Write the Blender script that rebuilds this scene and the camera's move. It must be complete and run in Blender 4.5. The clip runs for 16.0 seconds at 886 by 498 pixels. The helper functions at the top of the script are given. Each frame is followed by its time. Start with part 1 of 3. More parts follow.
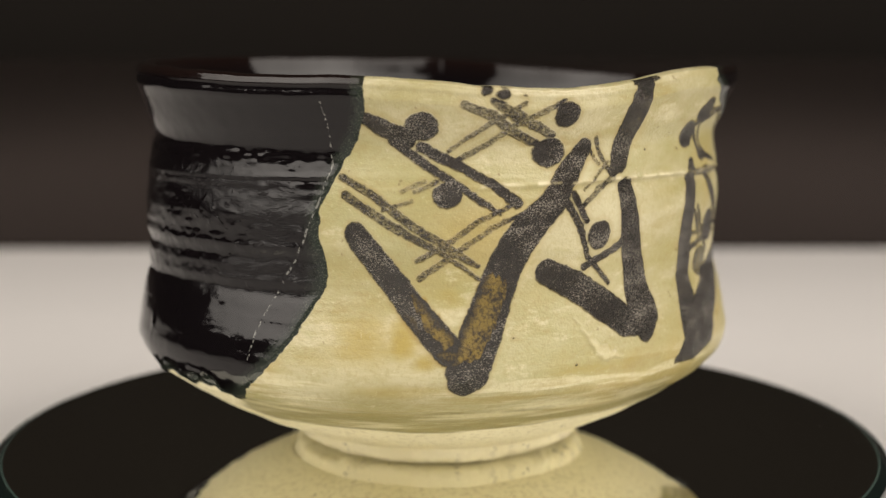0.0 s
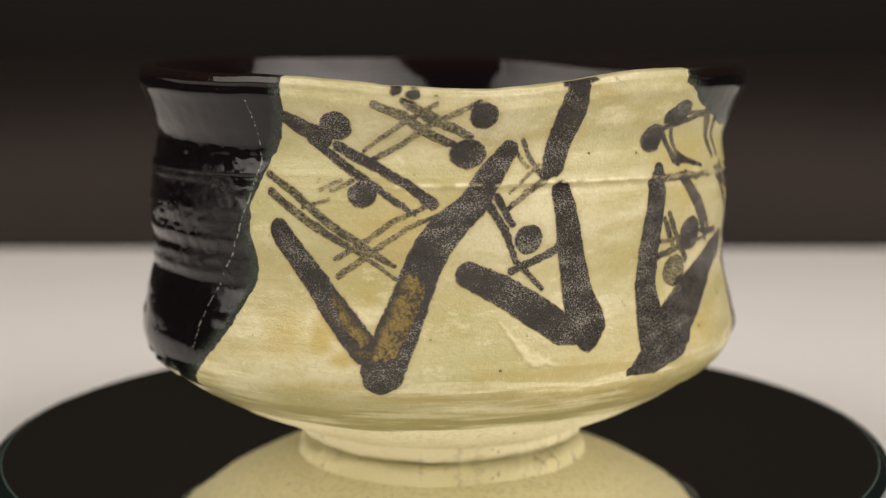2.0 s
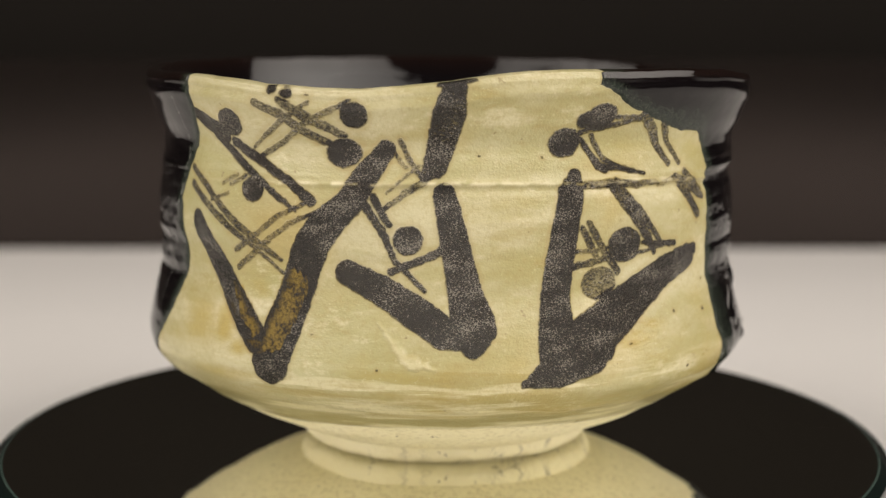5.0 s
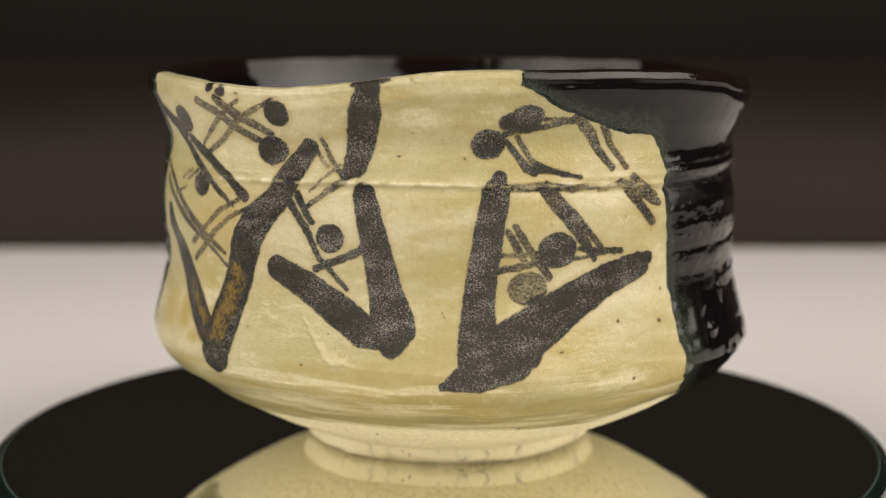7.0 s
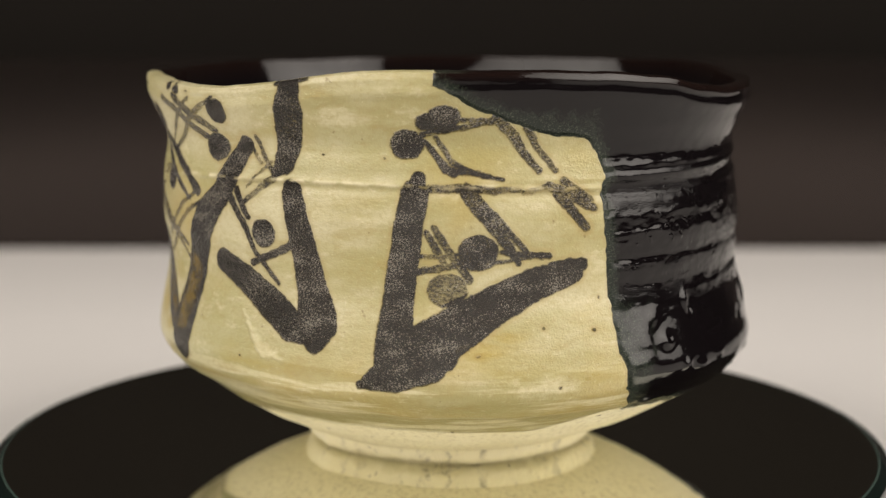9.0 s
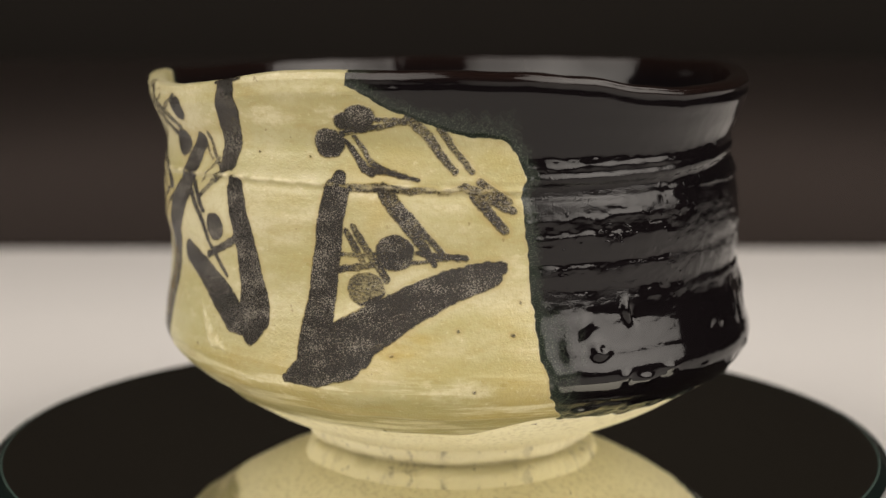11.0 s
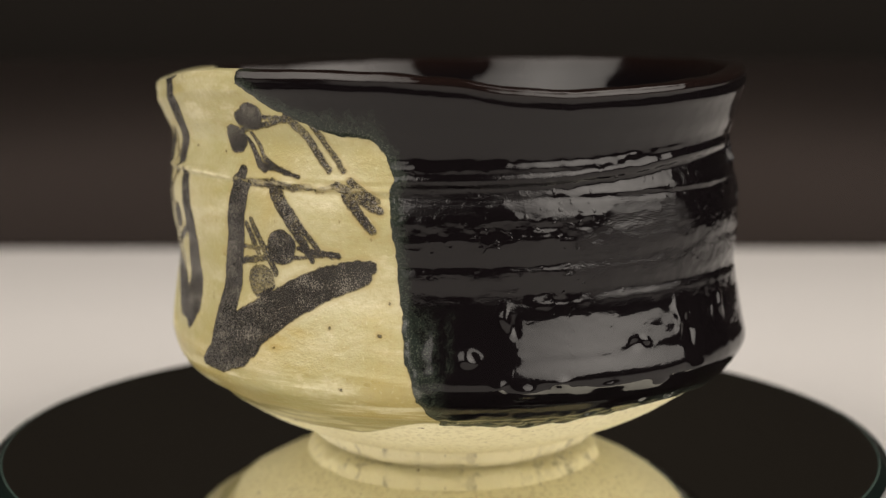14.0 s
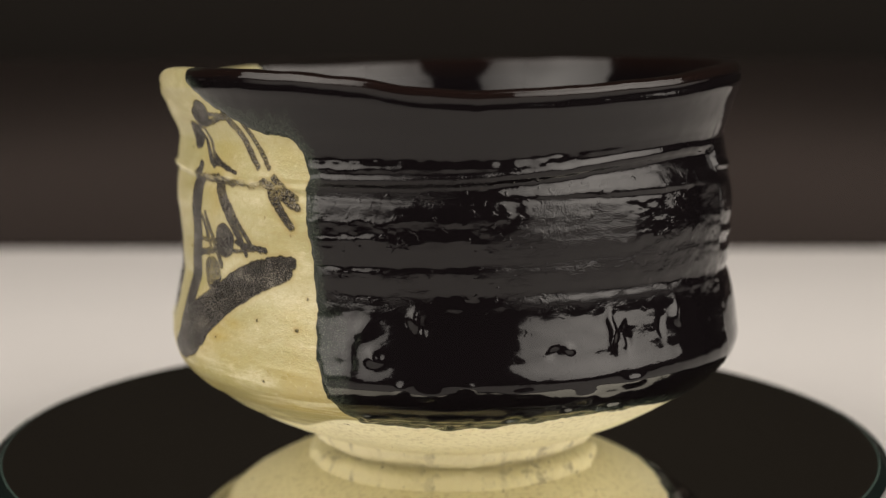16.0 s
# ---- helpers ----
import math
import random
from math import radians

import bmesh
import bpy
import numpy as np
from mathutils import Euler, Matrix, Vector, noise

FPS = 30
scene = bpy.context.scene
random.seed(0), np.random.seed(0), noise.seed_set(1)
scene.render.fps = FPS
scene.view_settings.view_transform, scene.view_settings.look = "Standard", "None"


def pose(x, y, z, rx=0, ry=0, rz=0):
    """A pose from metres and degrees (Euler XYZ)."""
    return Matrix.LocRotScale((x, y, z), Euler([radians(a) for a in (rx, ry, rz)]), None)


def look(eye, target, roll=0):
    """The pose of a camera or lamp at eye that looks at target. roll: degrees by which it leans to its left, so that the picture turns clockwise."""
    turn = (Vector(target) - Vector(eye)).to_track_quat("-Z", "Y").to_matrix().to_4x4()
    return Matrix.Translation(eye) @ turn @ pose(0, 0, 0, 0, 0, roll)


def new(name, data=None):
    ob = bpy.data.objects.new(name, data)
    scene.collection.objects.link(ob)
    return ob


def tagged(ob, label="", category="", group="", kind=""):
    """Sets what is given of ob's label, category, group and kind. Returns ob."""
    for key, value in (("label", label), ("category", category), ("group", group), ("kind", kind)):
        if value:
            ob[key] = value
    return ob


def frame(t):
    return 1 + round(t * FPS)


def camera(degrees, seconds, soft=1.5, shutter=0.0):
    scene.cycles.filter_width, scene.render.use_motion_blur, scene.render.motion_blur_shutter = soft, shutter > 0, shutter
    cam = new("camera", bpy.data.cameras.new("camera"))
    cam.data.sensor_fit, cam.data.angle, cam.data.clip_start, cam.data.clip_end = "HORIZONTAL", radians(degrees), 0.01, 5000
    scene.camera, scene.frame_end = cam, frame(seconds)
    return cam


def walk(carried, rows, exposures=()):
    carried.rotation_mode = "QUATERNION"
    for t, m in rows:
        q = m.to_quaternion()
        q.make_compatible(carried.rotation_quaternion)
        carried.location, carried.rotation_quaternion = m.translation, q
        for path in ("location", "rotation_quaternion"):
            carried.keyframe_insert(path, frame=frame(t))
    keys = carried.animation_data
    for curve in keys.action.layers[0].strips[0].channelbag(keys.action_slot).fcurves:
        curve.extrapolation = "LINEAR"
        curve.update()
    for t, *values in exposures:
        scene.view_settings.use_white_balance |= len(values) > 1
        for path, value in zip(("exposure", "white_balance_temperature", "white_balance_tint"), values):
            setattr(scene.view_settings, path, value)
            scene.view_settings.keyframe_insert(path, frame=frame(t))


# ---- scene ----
# ---------------------------------------------------------------- camera
SECONDS = 16.0
TURN = -7.4795  # degrees a second, clockwise from above
cam = camera(33.97, SECONDS, soft=1.28)
STAND = pose(0.0006, -0.31941, 0.08775, 90 - 8.27, 0, 0)
walk(cam, [(0.0, STAND), (SECONDS, STAND)], [(0.0, 0.0), (SECONDS, 0.0)])
cam.data.dof.use_dof = True
cam.data.dof.focus_distance = 0.268
cam.data.dof.aperture_fstop = 11.5

# ---------------------------------------------------------------- world and lights
world = bpy.data.worlds.new("studio_dark")
scene.world = world
world.use_nodes = True
world.node_tree.nodes["Background"].inputs["Color"].default_value = (1.0, 0.93, 0.88, 1)
world.node_tree.nodes["Background"].inputs["Strength"].default_value = 0.004


def softbox_light(name, azimuth, elevation, distance, width, height, watts):
    """The light of a softbox aimed at the bowl; azimuth from the camera's side, to the right."""
    a, e = radians(azimuth), radians(elevation)
    eye = Vector((math.sin(a) * math.cos(e), -math.cos(a) * math.cos(e), math.sin(e))) * distance
    lamp = bpy.data.lights.new(name, "AREA")
    lamp.shape, lamp.size, lamp.size_y = "RECTANGLE", width, height
    lamp.energy, lamp.color, lamp.spread = watts, (1.0, 0.918, 0.832), radians(98)
    ob = new(name, lamp)
    ob.matrix_world = look(eye + Vector((0, 0, 0.04)), (0, 0, 0.04))
    return ob


softbox_light("softbox_light", 58.5, 30, 0.85, 1.12, 0.72, 4.25)
softbox_light("softbox_light", -58.5, 30, 0.85, 1.12, 0.72, 3.5)

# ---------------------------------------------------------------- small tools
MM = 0.001


def grid_noise(u, v, seed, period=0):
    """Smooth value noise in -1..1 at the arrays u, v; period: whole cells after which u repeats."""
    rng = np.random.RandomState(seed)
    tab = rng.uniform(-1, 1, (256, 256))
    iu, iv = np.floor(u).astype(int), np.floor(v).astype(int)
    fu, fv = u - iu, v - iv
    fu, fv = fu * fu * (3 - 2 * fu), fv * fv * (3 - 2 * fv)
    wrap = period if period else 256
    a, b = (iu % wrap) % 256, ((iu + 1) % wrap) % 256
    c, d = iv % 256, (iv + 1) % 256
    return (tab[a, c] * (1 - fu) + tab[b, c] * fu) * (1 - fv) + (tab[a, d] * (1 - fu) + tab[b, d] * fu) * fv


def smooth(a, b, x):
    k = np.clip((x - a) / (b - a), 0, 1)
    return k * k * (3 - 2 * k)


def grid_mesh(name, X, Y, Z, closed=True, flip=False):
    """A mesh from rows of rings."""
    rows, cols = X.shape
    co = np.stack([X, Y, Z], -1).reshape(-1, 3)
    i = np.arange(rows - 1)[:, None] * cols
    j = np.arange(cols if closed else cols - 1)[None, :]
    k = (j + 1) % cols
    quads = np.stack([i + j, i + k, i + cols + k, i + cols + j], -1).reshape(-1, 4)
    if flip:
        quads = quads[:, ::-1]
    me = bpy.data.meshes.new(name)
    me.vertices.add(len(co))
    me.vertices.foreach_set("co", co.astype(np.float32).ravel())
    me.loops.add(quads.size)
    me.loops.foreach_set("vertex_index", quads.astype(np.int32).ravel())
    me.polygons.add(len(quads))
    me.polygons.foreach_set("loop_start", np.arange(0, quads.size, 4, dtype=np.int32))
    me.polygons.foreach_set("use_smooth", np.ones(len(quads), dtype=bool))
    me.update(calc_edges=True)
    me.validate()
    return me


def spread(me, name, values):
    at = me.attributes.new(name, "FLOAT", "POINT")
    at.data.foreach_set("value", values.astype(np.float32).ravel())


def lathe(bm, profile, segments=96, rounded=True):
    """Rings of (radius, height) turned round the z axis, closed at both ends where the radius is 0."""
    rings = []
    for r, z in profile:
        if r < 1e-6:
            rings.append([bm.verts.new((0, 0, z))])
        else:
            rings.append([bm.verts.new((r * math.cos(2 * math.pi * k / segments), r * math.sin(2 * math.pi * k / segments), z)) for k in range(segments)])
    for a, b in zip(rings, rings[1:]):
        for k in range(segments):
            m = (k + 1) % segments
            if len(a) == 1:
                bm.faces.new((a[0], b[k], b[m]))
            elif len(b) == 1:
                bm.faces.new((a[k], b[0], a[m]))
            else:
                bm.faces.new((a[k], b[k], b[m], a[m]))
    bmesh.ops.recalc_face_normals(bm, faces=bm.faces)
    for f in bm.faces:
        f.smooth = rounded


def part(name, bm, material, parent=None, label=""):
    me = bpy.data.meshes.new(name)
    bm.to_mesh(me)
    bm.free()
    me.materials.append(material)
    ob = new(name, me)
    ob.parent = parent
    return tagged(ob, label)


class Nodes:
    """Short way to write a node material."""

    def __init__(self, name):
        self.material = bpy.data.materials.new(name)
        self.material.use_nodes = True
        self.tree = self.material.node_tree
        self.shader = self.tree.nodes["Principled BSDF"]
        self.place = self.add("ShaderNodeTexCoord").outputs["Object"]

    def add(self, kind, **settings):
        n = self.tree.nodes.new(kind)
        for key, value in settings.items():
            setattr(n, key, value)
        return n

    def put(self, socket, value):
        if isinstance(value, bpy.types.NodeSocket):
            self.tree.links.new(value, socket)
        else:
            socket.default_value = value

    def math(self, op, a, b=0.0, c=0.0):
        n = self.add("ShaderNodeMath", operation=op)
        for s, v in zip(n.inputs, (a, b, c)):
            self.put(s, v)
        return n.outputs[0]

    def ramp(self, value, a, b, to0=0.0, to1=1.0):
        n = self.add("ShaderNodeMapRange", interpolation_type="SMOOTHSTEP")
        for s, v in zip(n.inputs, (value, a, b, to0, to1)):
            self.put(s, v)
        return n.outputs[0]

    def mix(self, k, a, b):
        n = self.add("ShaderNodeMix", data_type="RGBA")
        self.put(n.inputs[0], k)
        for s, v in ((n.inputs[6], a), (n.inputs[7], b)):
            self.put(s, v if isinstance(v, bpy.types.NodeSocket) else (*v, 1))
        return n.outputs[2]

    def blend(self, k, a, b):
        n = self.add("ShaderNodeMix", data_type="FLOAT")
        for s, v in zip(n.inputs[:1] + n.inputs[2:4], (k, a, b)):
            self.put(s, v)
        return n.outputs[0]

    def noise(self, scale, detail=3.0, stretch=(1, 1, 1), rough=0.55):
        m = self.add("ShaderNodeMapping")
        self.put(m.inputs["Vector"], self.place)
        m.inputs["Scale"].default_value = stretch
        n = self.add("ShaderNodeTexNoise")
        self.put(n.inputs["Vector"], m.outputs[0])
        n.inputs["Scale"].default_value, n.inputs["Detail"].default_value, n.inputs["Roughness"].default_value = scale, detail, rough
        return n.outputs["Fac"]

    def cells(self, scale):
        n = self.add("ShaderNodeTexVoronoi")
        self.put(n.inputs["Vector"], self.place)
        n.inputs["Scale"].default_value = scale
        return n.outputs["Distance"]

    def attribute(self, name):
        return self.add("ShaderNodeAttribute", attribute_name=name).outputs["Fac"]

    def bump(self, height, strength, distance, below=None):
        n = self.add("ShaderNodeBump")
        self.put(n.inputs["Height"], height)
        self.put(n.inputs["Strength"], strength)
        n.inputs["Distance"].default_value = distance
        if below is not None:
            self.put(n.inputs["Normal"], below)
        return n.outputs[0]

    def done(self, **inputs):
        for key, value in inputs.items():
            s = self.shader.inputs[key.replace("_", " ")]
            self.put(s, (*value, 1) if isinstance(value, tuple) and len(value) == 3 else value)
        return self.material


# ---------------------------------------------------------------- materials
def clay_colour(n):
    """Pale buff clay with fine dark pits."""
    tone = n.mix(n.noise(60, 4), (0.77, 0.70, 0.46), (0.86, 0.81, 0.60))
    return n.mix(n.ramp(n.noise(420, 3), 0.68, 0.76), tone, (0.20, 0.15, 0.08))


def glazed_stoneware():
    n = Nodes("glazed_stoneware")
    ink, dens, blk, amber, lip, bare = (n.attribute(a) for a in ("ink", "dens", "blk", "amber", "lip", "bare"))
    seam = n.attribute("seam")
    fine, grain = n.noise(1500, 2), n.noise(3300, 2, (1, 1, 1.3))
    split = n.add("ShaderNodeSeparateXYZ")
    n.put(split.inputs[0], n.place)
    tall = split.outputs[2]
    # straw-coloured glaze, streaked round the pot, pooling to ochre, thin and pale where it ran off
    streak = n.noise(26, 5, (1, 1, 2.4), 0.6)
    cloud = n.noise(30, 3)
    straw = n.mix(n.ramp(streak, 0.36, 0.66), (0.365, 0.325, 0.143), (0.540, 0.498, 0.318))
    straw = n.mix(n.math("MULTIPLY", n.ramp(n.noise(21, 3, (1, 1, 1.6)), 0.48, 0.66), 0.6), straw, (0.375, 0.352, 0.162))
    straw = n.mix(n.math("MULTIPLY", n.ramp(cloud, 0.52, 0.70), 0.65), straw, (0.395, 0.305, 0.098))
    straw = n.mix(n.math("MULTIPLY", n.ramp(n.noise(44, 5, (1, 1, 2.6), 0.65), 0.54, 0.70), 0.65), straw, (0.640, 0.592, 0.395))
    straw = n.mix(n.math("MULTIPLY", n.ramp(n.noise(52, 4, (1, 1, 3.2), 0.65), 0.57, 0.70), 0.5), straw, (0.335, 0.262, 0.090))
    straw = n.mix(n.math("MULTIPLY", n.ramp(n.noise(110, 5, (1, 1, 3.0), 0.7), 0.56, 0.70), 0.4), straw, (0.345, 0.280, 0.105))
    straw = n.mix(n.math("MULTIPLY", n.ramp(n.noise(130, 4, (1, 1, 2.0), 0.7), 0.58, 0.70), 0.4), straw, (0.680, 0.635, 0.430))
    straw = n.mix(n.ramp(amber, 0.0, -1.0), straw, (0.70, 0.65, 0.43))
    straw = n.mix(n.math("MULTIPLY", n.ramp(n.math("MULTIPLY_ADD", n.math("SUBTRACT", n.noise(70, 4, (1, 1, 4.0), 0.65), 0.5), 0.9, amber), 0.02, 1.0), 0.85), straw, (0.365, 0.272, 0.050))
    straw = n.mix(n.math("MULTIPLY", n.ramp(fine, 0.62, 0.74), 0.22), straw, (0.72, 0.67, 0.46))
    straw = n.mix(n.math("MULTIPLY", n.ramp(n.noise(430, 2), 0.715, 0.77), 0.6), straw, (0.16, 0.11, 0.04))
    # thin olive band between the torn line of the hip and the glaze's lower edge
    straw = n.mix(n.math("MULTIPLY", n.attribute("olive"), n.ramp(n.noise(40, 4, (1, 1, 9.0), 0.6), 0.30, 0.55, 0.6, 0.95)), straw, (0.300, 0.265, 0.112))
    low = n.ramp(tall, 0.030, 0.021)
    # pale glaze streaks on the hip, lightened also for missing light off the mirror
    straw = n.mix(n.math("MULTIPLY", low, n.math("MULTIPLY", n.ramp(n.noise(32, 5, (1, 1, 13), 0.6), 0.50, 0.62), 0.7)), straw, (0.70, 0.65, 0.43))
    straw = n.mix(n.math("MULTIPLY", low, n.math("MULTIPLY", n.ramp(n.noise(30, 5, (1, 1, 11), 0.6), 0.55, 0.68), 0.6)), straw, (0.38, 0.30, 0.11))
    straw = n.mix(bare, straw, clay_colour(n))
    straw = n.mix(n.math("MULTIPLY", n.ramp(n.noise(900, 5), 0.46, 0.68), 0.28), straw, (0.33, 0.26, 0.10))
    # iron brushwork
    edge = n.math("ADD", ink, n.math("MULTIPLY", n.math("SUBTRACT", n.noise(900, 3), 0.5), 0.7))
    halo = n.ramp(n.math("ADD", edge, n.math("MULTIPLY", n.math("SUBTRACT", cloud, 0.5), 3.0)), 1.0, 0.0)
    straw = n.mix(n.math("MULTIPLY", halo, n.math("MULTIPLY_ADD", amber, 0.5, 0.22)), straw, (0.30, 0.20, 0.05))
    drawn = n.ramp(edge, 0.22, -0.22)
    brush = n.math("ADD", n.math("MULTIPLY", n.math("SUBTRACT", n.noise(1500, 3, (1, 1, 1.5)), 0.5), 1.3), n.math("MULTIPLY", n.math("SUBTRACT", n.noise(260, 3), 0.5), 0.7))
    thin = n.ramp(n.math("ADD", dens, brush), 0.22, 1.0)
    drawn = n.math("MULTIPLY", drawn, n.math("MULTIPLY_ADD", thin, 0.72, 0.27))
    iron = n.mix(n.noise(90, 3), (0.006, 0.0045, 0.0035), (0.018, 0.0125, 0.009))
    # pale grey specks painted into the ink for its specular glints
    iron = n.mix(n.math("MULTIPLY", n.ramp(n.math("ADD", grain, n.math("MULTIPLY", n.noise(120, 4, (1, 1, 2.0)), 0.6)), 0.84, 0.98), n.ramp(amber, 0.5, 0.2, 0.15, 0.52)), iron, (0.38, 0.35, 0.30))
    rust = n.mix(n.ramp(n.math("ADD", n.math("MULTIPLY", n.noise(1700, 4), 0.5), n.math("MULTIPLY", n.noise(330, 3), 0.5)), 0.40, 0.62), (0.205, 0.140, 0.026), (0.022, 0.014, 0.006))
    iron = n.mix(n.math("MULTIPLY", n.ramp(amber, 0.30, 0.62), n.ramp(n.math("ADD", ink, n.math("MULTIPLY", n.noise(300, 3), 1.2)), 0.3, -1.5)), iron, rust)
    pale = n.mix(drawn, straw, iron)
    # black glaze with a translucent greenish rim
    rim = n.math("ADD", blk, n.math("MULTIPLY", n.math("SUBTRACT", n.noise(260, 3), 0.5), 0.7))
    dark = n.ramp(rim, 0.15, -0.15)
    deep = n.ramp(n.math("ADD", rim, n.math("MULTIPLY", n.math("SUBTRACT", fine, 0.5), 2.2)), -0.5, -3.2)
    deep = n.math("MULTIPLY", deep, n.math("SUBTRACT", 1.0, n.math("MULTIPLY", n.attribute("veil"), n.ramp(n.noise(700, 4), 0.35, 0.60, 1.0, 0.45))))
    teal = n.mix(n.ramp(grain, 0.5, 0.7), (0.014, 0.019, 0.015), (0.070, 0.080, 0.058))
    black = n.mix(deep, teal, (0.0045, 0.0035, 0.0040))
    black = n.mix(n.math("MULTIPLY", lip, 0.5), black, (0.034, 0.015, 0.008))
    pins = n.math("MULTIPLY", n.ramp(seam, 0.28, 0.10), n.ramp(n.noise(1300, 1), 0.50, 0.58))
    black = n.mix(n.math("MULTIPLY", pins, 0.8), black, (0.22, 0.22, 0.20))
    colour = n.mix(dark, pale, black)
    rough = n.blend(drawn, n.math("MULTIPLY_ADD", streak, 0.22, 0.20), 0.17)
    rough = n.blend(bare, rough, 0.75)
    rough = n.blend(dark, rough, n.blend(deep, 0.22, 0.065))
    relief = n.math("ADD", n.math("MULTIPLY", fine, 0.5), n.math("MULTIPLY", n.noise(240, 3, (1, 1, 2.5)), 1.1))
    relief = n.math("ADD", relief, n.math("MULTIPLY", n.noise(2400, 2), 0.55))
    relief = n.math("ADD", relief, n.math("MULTIPLY", drawn, n.math("MULTIPLY", n.noise(2600, 2), 5.5)))
    waist = n.math("MULTIPLY", n.ramp(tall, 0.037, 0.043), n.ramp(tall, 0.066, 0.062))
    crust = n.math("ADD", n.math("MULTIPLY", n.noise(330, 2, (1, 1, 1.6)), n.math("MULTIPLY_ADD", waist, 0.55, 0.2)), n.math("MULTIPLY", n.ramp(n.noise(700, 1), 0.62, 0.78), n.math("MULTIPLY_ADD", waist, 0.4, 0.08)))
    crust = n.math("ADD", crust, n.math("MULTIPLY", n.math("MULTIPLY", n.noise(2500, 2, (1, 1, 1.3)), n.math("MULTIPLY", n.ramp(n.noise(45, 2, (1, 1, 2)), 0.40, 0.56), waist)), 0.85))
    height = n.blend(dark, relief, crust)
    normal = n.bump(height, n.blend(dark, 0.75, 0.55), 0.00022)
    return n.done(Base_Color=colour, Roughness=rough, Normal=normal, Specular_IOR_Level=n.blend(dark, n.blend(drawn, 0.5, 0.45), 0.32))


def bare_clay():
    n = Nodes("bare_clay")
    stain = n.math("MULTIPLY", n.ramp(n.noise(210, 5, (1, 1, 0.5), 0.7), 0.50, 0.66), n.ramp(n.noise(38, 2), 0.45, 0.60))
    colour = n.mix(n.math("MULTIPLY", stain, 0.6), clay_colour(n), (0.14, 0.11, 0.07))
    return n.done(Base_Color=colour, Roughness=0.85, Normal=n.bump(n.noise(600, 5), 0.8, 0.0005))


def mirror_glass():
    n = Nodes("mirror_glass")
    dust = n.ramp(n.noise(2600, 2), 0.74, 0.80)
    return n.done(Base_Color=n.mix(dust, (0.90, 0.89, 0.78), (0.66, 0.66, 0.6)), Metallic=1.0, Roughness=n.math("MULTIPLY_ADD", dust, 0.3, 0.015))


def glass_edge():
    n = Nodes("glass_edge")
    return n.done(Base_Color=n.mix(n.noise(80), (0.005, 0.009, 0.008), (0.008, 0.014, 0.012)), Roughness=0.12)


def bevel_glass():
    n = Nodes("bevel_glass")
    # paler than the glass edge: the bevel's greenish highlight as base colour
    return n.done(Base_Color=n.mix(n.noise(60), (0.030, 0.050, 0.042), (0.050, 0.078, 0.066)), Roughness=0.25)


def plinth_grey():
    n = Nodes("plinth_grey")
    return n.done(Base_Color=n.mix(n.noise(50), (0.05, 0.05, 0.05), (0.07, 0.07, 0.07)), Roughness=0.6)


def white_paper():
    n = Nodes("white_paper")
    tone = n.mix(n.noise(14, 4), (0.82, 0.795, 0.772), (0.87, 0.843, 0.82))
    return n.done(Base_Color=tone, Roughness=0.7, Normal=n.bump(n.noise(900, 3), 0.1, 0.0003))


def black_vinyl():
    n = Nodes("black_vinyl")
    return n.done(Base_Color=n.mix(n.noise(9, 4), (0.0062, 0.0049, 0.0042), (0.0076, 0.0060, 0.0052)), Roughness=0.17, Specular_IOR_Level=0.62, Specular_Tint=(1.0, 0.83, 0.78))


def black_cloth():
    n = Nodes("black_cloth")
    return n.done(Base_Color=n.mix(n.noise(9, 4), (0.0113, 0.0096, 0.0082), (0.0128, 0.0109, 0.0093)), Roughness=0.95, Specular_IOR_Level=0.1)


def dark_wall():
    n = Nodes("dark_wall")
    return n.done(Base_Color=n.mix(n.noise(4), (0.022, 0.020, 0.019), (0.030, 0.027, 0.026)), Roughness=0.9)


GLAZE, CLAY, MIRROR, EDGE = glazed_stoneware(), bare_clay(), mirror_glass(), glass_edge()
DRAPE, BEVEL, PLINTH, PAPER, CLOTH, WALL = black_cloth(), bevel_glass(), plinth_grey(), white_paper(), black_vinyl(), dark_wall()

# ---------------------------------------------------------------- the studio
TABLE_Z = -0.0222
BACK_Y = 0.44


def slab(name, x0, x1, y0, y1, z0, z1, material, bevel=0.002, parent=None):
    bm = bmesh.new()
    bmesh.ops.create_cube(bm, size=1)
    for v in bm.verts:
        v.co = Vector((x0 + (v.co.x + 0.5) * (x1 - x0), y0 + (v.co.y + 0.5) * (y1 - y0), z0 + (v.co.z + 0.5) * (z1 - z0)))
    if bevel:
        bmesh.ops.bevel(bm, geom=bm.edges[:], offset=bevel, segments=2, affect="EDGES")
    return part(name, bm, material, parent)


